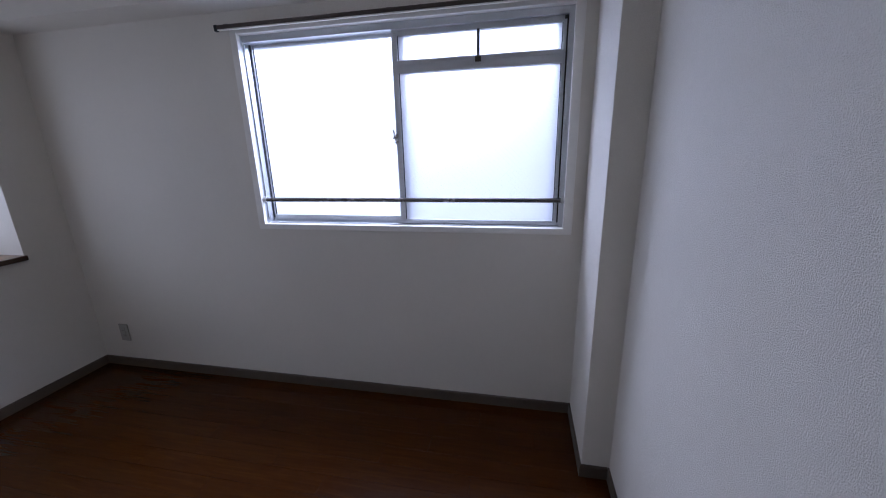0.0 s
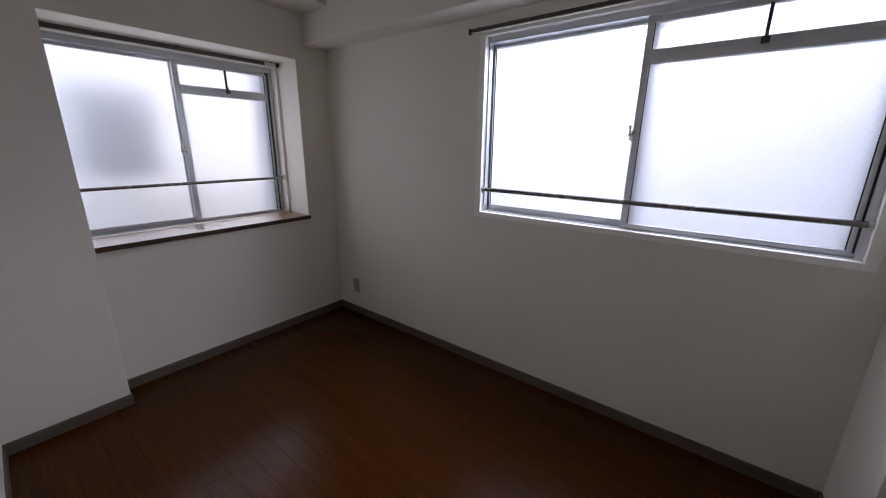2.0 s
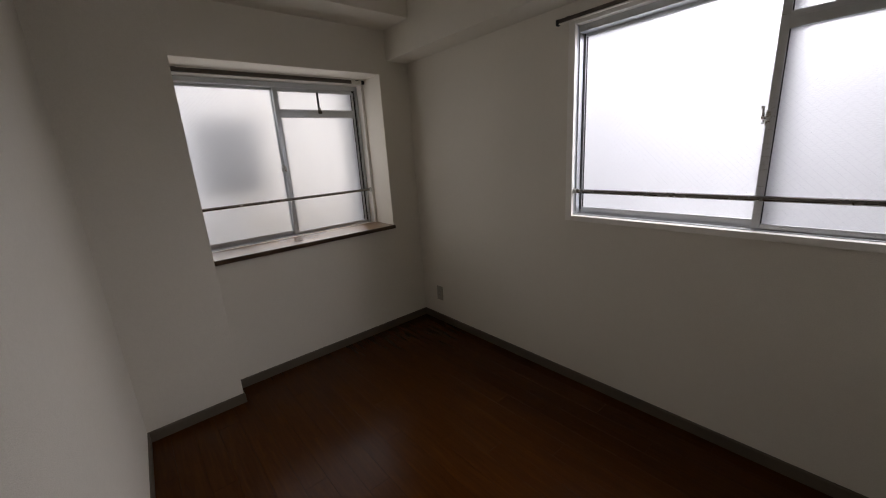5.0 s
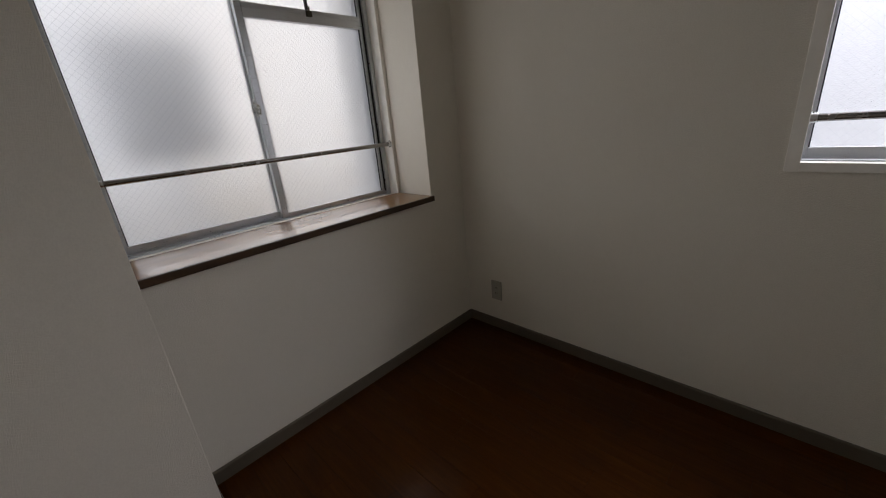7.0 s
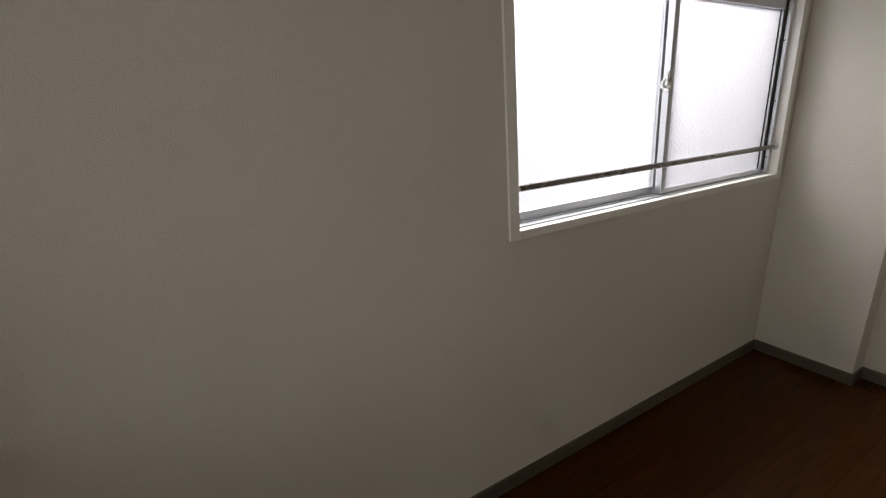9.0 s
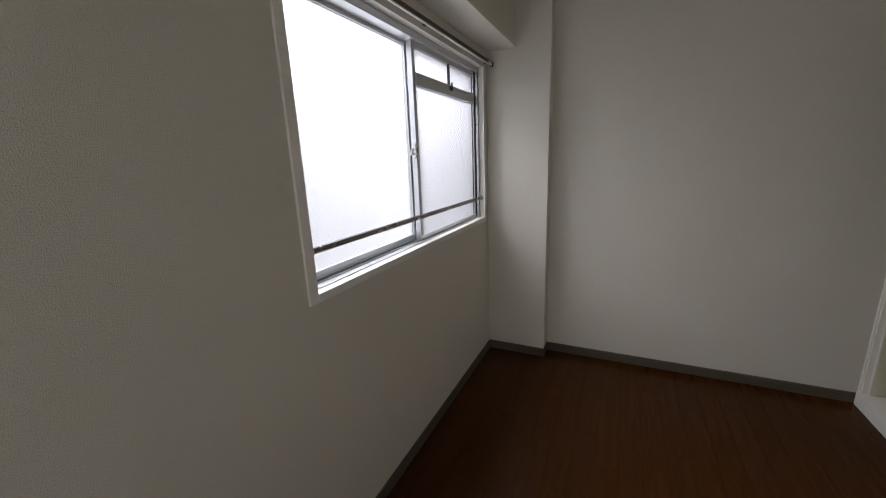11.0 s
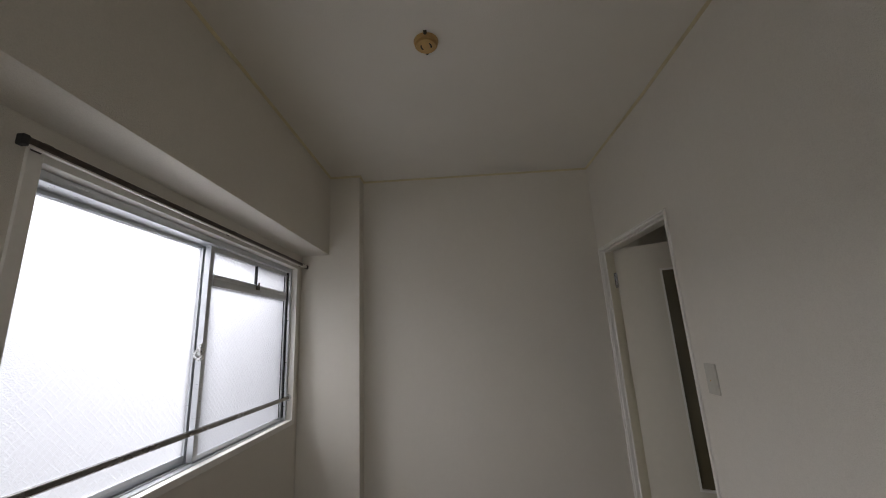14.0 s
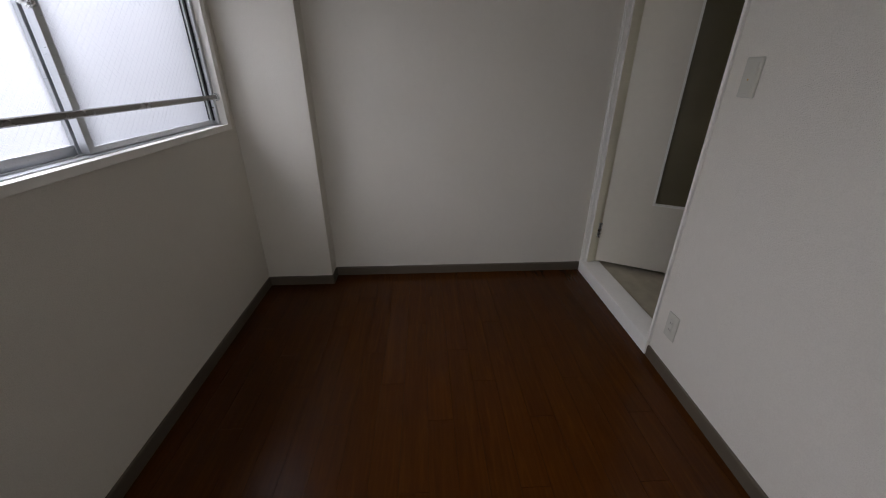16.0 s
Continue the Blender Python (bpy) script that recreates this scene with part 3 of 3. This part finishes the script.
lining(nw, [(E0, -0.009, -0.029, 0, 0.0125, HT + 0.012), (N1 - N0 - 0.024, -0.009, -0.029, E1, 0.10, HT + 0.012),
            (0, -0.009, -0.029, N1 - N0 - 0.024, 0.10, -0.001), (0, -0.009, HT - 0.014, N1 - N0 - 0.024, 0.10, HT + 0.012)],
       "white painted timber window lining")

# west window: local x runs north, local y runs west
WX = -0.245
ww0 = SCY + 0.020
ww = sliding_window("window_2", "aluminium sliding window with frosted wired glass in a deep recess", pose(WX, ww0, SILLT - 0.004, 0, 0, 90),
                    REVN - 0.020 - ww0, 1.065, -0.895 - ww0, 0.842, 0.085, 0.030, 0.025, 0.00075, False)
wlen = REVN - 0.020 - ww0
lining(ww, [(-0.020, 0.0, 0.004, 0, 0.0525, REVT - SILLT + 0.004), (wlen, 0.0, 0.004, wlen + 0.020, 0.16, REVT - SILLT + 0.004),
            (0, 0.0, 1.068, wlen, 0.16, REVT - SILLT + 0.004)], "white painted timber window lining")

sill = thing("window_sill", "varnished brown wooden sill board with a dark edge", "window sill", "structure")
part("board", add_box(bmesh.new(), -0.262, SCY, SILLT - 0.026, 0.006, REVN, SILLT, bevel=0.001), SILLWOOD, sill)
part("edging", add_box(bmesh.new(), 0.0065, SCY - 0.0, SILLT - 0.027, 0.024, REVN + 0.004, SILLT + 0.001, bevel=0.003), EDGEWOOD, sill, "dark brown wooden edging")


def guard_rail(label, a, b, r, group):
    """A steel tube across a window, with a round flange at each end."""
    a, b = Vector(a), Vector(b)
    d = (b - a).normalized()
    ob = thing("window_guard_rail", label, "guard rail", group=group, at=a)
    part("tube", add_tube(bmesh.new(), (0, 0, 0), b - a, r), STEEL, ob, smooth=True)
    for p, s in ((Vector(), 1), (b - a, -1)):
        bm = bmesh.new()
        add_tube(bm, p, p + d * s * 0.003, 0.019, 0.018)
        add_tube(bm, p + d * s * 0.003, p + d * s * 0.016, r + 0.004, r + 0.003)
        fl = part("flange", bm, CHROME, ob, "chrome end flange", True)
        up = Vector((0, 0, 1))
        for k in (1, -1):
            part("screw", add_tube(bmesh.new(), p + up * k * 0.0155, p + up * k * 0.0155 + d * s * 0.005, 0.003, 0.0025, 10), BRASS, fl)
    return ob


guard_rail("thin steel guard rail across the wide window", (N0 + 0.0125, 0.018, 1.132), (N1 - 0.0125, 0.018, 1.132), 0.0115, "window guard rails")
guard_rail("thin steel guard rail across the recessed window", (WX - 0.018, ww0 + 0.0005, 1.120), (WX - 0.018, REVN - 0.0205, 1.120), 0.0105, "window guard rails")


def curtain_rod(label, m, length, short_len, brackets, lip, lip_label):
    """A telescopic curtain rail along local x, the wall on the +y side, with brackets and end caps."""
    ob = thing("curtain_rod", label, "curtain rod", group="curtain rods")
    ob.matrix_world = m
    part("outer_rail", add_box(bmesh.new(), 0, -0.008, -0.007, length - short_len, 0.008, 0.012, bevel=0.005), BRONZE, ob, "dark brown metal rail")
    part("rail_lip", add_box(bmesh.new(), 0, -0.0065, -0.012, length - short_len, 0.0065, -0.0065, bevel=0.002), lip, ob, lip_label)
    bm = add_box(bmesh.new(), length - short_len, -0.0075, -0.010, length, 0.0075, 0.010, bevel=0.0045)
    part("inner_rail", bm, PALERAIL, ob, "paler telescopic rail end")
    part("end_cap", add_box(bmesh.new(), -0.012, -0.010, -0.015, 0.004, 0.010, 0.013, bevel=0.003), RUBBER, ob, "dark plastic end cap")
    part("end_cap", add_box(bmesh.new(), length - 0.020, -0.009, -0.013, length + 0.006, 0.009, 0.013, bevel=0.003), RUBBER, ob, "dark plastic end cap")
    for x in brackets:
        bm = bmesh.new()
        add_box(bm, x - 0.012, -0.004, 0.008, x + 0.012, 0.031, 0.014, bevel=0.0015)
        add_box(bm, x - 0.012, 0.027, -0.004, x + 0.012, 0.031, 0.016, bevel=0.001)
        part("bracket", bm, BRONZE, ob, "small brown wall bracket")
    return ob


curtain_rod("brown telescopic curtain rod over the wide window", pose(1.325, -0.040, 1.957), 1.715, 0.085, (0.05, 0.86, 1.66), PALERAIL, "paler underside lip of the rail")
curtain_rod("brown telescopic curtain rod inside the window recess", pose(-0.214, SCY + 0.012, 1.924, 0, 0, 90), REVN - SCY - 0.024, 0.10, (0.05, 0.62, 1.2), BRONZE, "dark underside lip of the rail")

# ---------------------------------------------------------------- fittings


def outlet(label, m, plastic):
    """A double socket plate 70 x 120 mm, facing local -y."""
    ob = thing("socket_outlet", label, "outlet", group="socket outlets")
    ob.matrix_world = m
    part("plate", add_box(bmesh.new(), -0.035, -0.0075, -0.06, 0.035, 0, 0.06, bevel=0.003), plastic, ob)
    part("insert", add_box(bmesh.new(), -0.012, -0.0095, -0.034, 0.012, -0.0074, 0.034, bevel=0.001), plastic, ob)
    for z in (0.017, -0.017):
        for x, h in ((-0.0055, 0.0045), (0.0055, 0.0038)):
            part("slot", add_box(bmesh.new(), x - 0.0011, -0.0099, z - h, x + 0.0011, -0.0094, z + h), SLOT, ob)
    return ob


outlet("plastic double socket plate low on the wall, shade in its colour", pose(0.213, 0, 0.249), SHADEPLATE)
SA_ = -math.degrees(math.atan2(YSW - YS, D0 - SCX))
y_at = lambda x: YS + (D0 - x) / (D0 - SCX) * (YSW - YS)
outlet("ivory plastic double socket plate beside the doorway", pose(2.180, y_at(2.180), 0.248, 0, 0, 180 + SA_), PLATE)

sw_ob = thing("light_switch", "ivory plastic light switch plate beside the doorway", "switch")
sw_ob.matrix_world = pose(2.182, y_at(2.182), 1.228, 0, 0, 180 + SA_)
part("plate", add_box(bmesh.new(), -0.035, -0.0085, -0.06, 0.035, 0, 0.06, bevel=0.004), PLATE, sw_ob)
part("rocker", add_box(bmesh.new(), -0.023, -0.0105, -0.046, 0.023, -0.0084, 0.046, bevel=0.0015), PLATE, sw_ob)
part("lamp", add_tube(bmesh.new(), (-0.002, -0.0104, -0.006), (-0.002, -0.0114, -0.006), 0.003, seg=12), AGED, sw_ob, "small amber pilot lamp")

rose = thing("ceiling_rose", "round yellowed plastic ceiling rose with two slots", "ceiling rose", at=(1.833, -0.985, H))
bm = bmesh.new()
bmesh.ops.create_cone(bm, cap_ends=True, segments=40, radius1=0.044, radius2=0.050, depth=0.022, matrix=Matrix.Translation((0, 0, -0.011)))
bmesh.ops.bevel(bm, geom=[e for e in bm.edges if abs(e.verts[0].co.z + 0.022) < 1e-4 and abs(e.verts[1].co.z + 0.022) < 1e-4], offset=0.006, segments=4, affect="EDGES")
part("body", bm, AGED, rose, smooth=True)
for s in (1, -1):
    bm = bmesh.new()
    for i in range(6):
        a = radians(-28 + 56 * i / 5)
        x, y = 0.02 * math.cos(a) * s, 0.02 * math.sin(a) * s
        add_box(bm, x - 0.003, y - 0.003, -0.0226, x + 0.003, y + 0.003, -0.0215)
    sl = part("slot", bm, SLOT, rose, "dark curved slot")
    sl.rotation_euler = (0, 0, radians(75))
    bm = bmesh.new()
    add_box(bm, s * 0.045, -0.007, -0.006, s * 0.062, 0.007, -0.0005, bevel=0.001)
    add_tube(bm, (s * 0.055, 0, -0.006), (s * 0.055, 0, -0.012), 0.0045, seg=10)
    part("screw_ear", bm, BRASS, rose, "dark metal fixing ear")

# ---------------------------------------------------------------- outside
structure("ground", [(-400, -400, -6.3, 400, 400, -6.0)], CONCRETE, "grey paved ground far below the windows", "ground")
structure("storey_below", [(-0.42, -4.45, -6.0, XE + 0.15, 0.16, -0.125)], OUTCONCRETE, "plain grey concrete storey under the flat", "building", 0.01)
nb = thing("neighbour_house", "cream rendered house close to the recessed window", "house", at=(-3.6, -1, -6.0))
part("wall", add_box(bmesh.new(), -3.0, 0.9, 0, 0, 3.2, 11.0), RENDERWALL, nb)
part("roof", add_box(bmesh.new(), -3.2, 0.7, 11.0, 0.2, 3.4, 11.2, bevel=0.02), ROOFMAT, nb, "flat grey sheet roof")
un = thing("metal_box", "blue-grey metal box hung outside the recessed window", "box", at=(-1.00, -1.09, 1.17))
part("casing", add_box(bmesh.new(), -0.18, -0.24, -0.04, 0, 0.24, 0.58, bevel=0.012), DARKUNIT, un)
bm = bmesh.new()
add_box(bm, -0.10, -0.02, -0.40, -0.06, 0.02, -0.04)
add_box(bm, -0.10, -0.02, -0.44, 0.58, 0.02, -0.40)
part("bracket", bm, DARKUNIT, un)

# ---------------------------------------------------------------- floor boards
floor = structure("floor", [(-0.05, -2.2, -0.12, XE, 0.0, -0.009)], GROOVE, "dark red-brown wooden floor boards", "floor")
PW, GAP = 0.1015, 0.0004
meshes = {}


def board_mesh(length):
    key = round(length, 3)
    if key not in meshes:
        bm = bmesh.new()
        w, c = PW / 2 - GAP / 2, 0.0005
        L = key
        top = [(c, -w + c), (L - c, -w + c), (L - c, w - c), (c, w - c)]
        low = [(0.0002, -w), (L - 0.0002, -w), (L - 0.0002, w), (0.0002, w)]
        t = [bm.verts.new((x, y, 0)) for x, y in top]
        s = [bm.verts.new((x, y, -c)) for x, y in low]
        b = [bm.verts.new((x, y, -0.0088)) for x, y in low]
        bm.faces.new(t)
        for i in range(4):
            j = (i + 1) % 4
            bm.faces.new((s[i], s[j], t[j], t[i]))
            bm.faces.new((b[i], b[j], s[j], s[i]))
        me = bpy.data.meshes.new("board")
        bm.to_mesh(me)
        bm.free()
        me.materials.append(FLOORWOOD)
        me.materials.append(GROOVE)
        for f in me.polygons:
            f.material_index = 0 if f.index == 0 else 1
        meshes[key] = me
    return meshes[key]


row = 0
y = -0.01 - PW / 2 + 0.028
while y > -2.16:
    x = -0.01
    step = 0.909
    first = (0.35, 0.78, 0.15, 0.56)[row % 4]
    ends = [x + first]
    while ends[-1] < XE:
        ends.append(ends[-1] + step)
    ends[-1] = XE - 0.001
    if len(ends) > 1 and ends[-1] - ends[-2] < 0.08:
        ends.pop(-2)
    for e in ends:
        ob = new("board", board_mesh(e - x))
        ob.location = (x, y, 0)
        ob.parent = floor
        x = e
    y -= PW
    row += 1
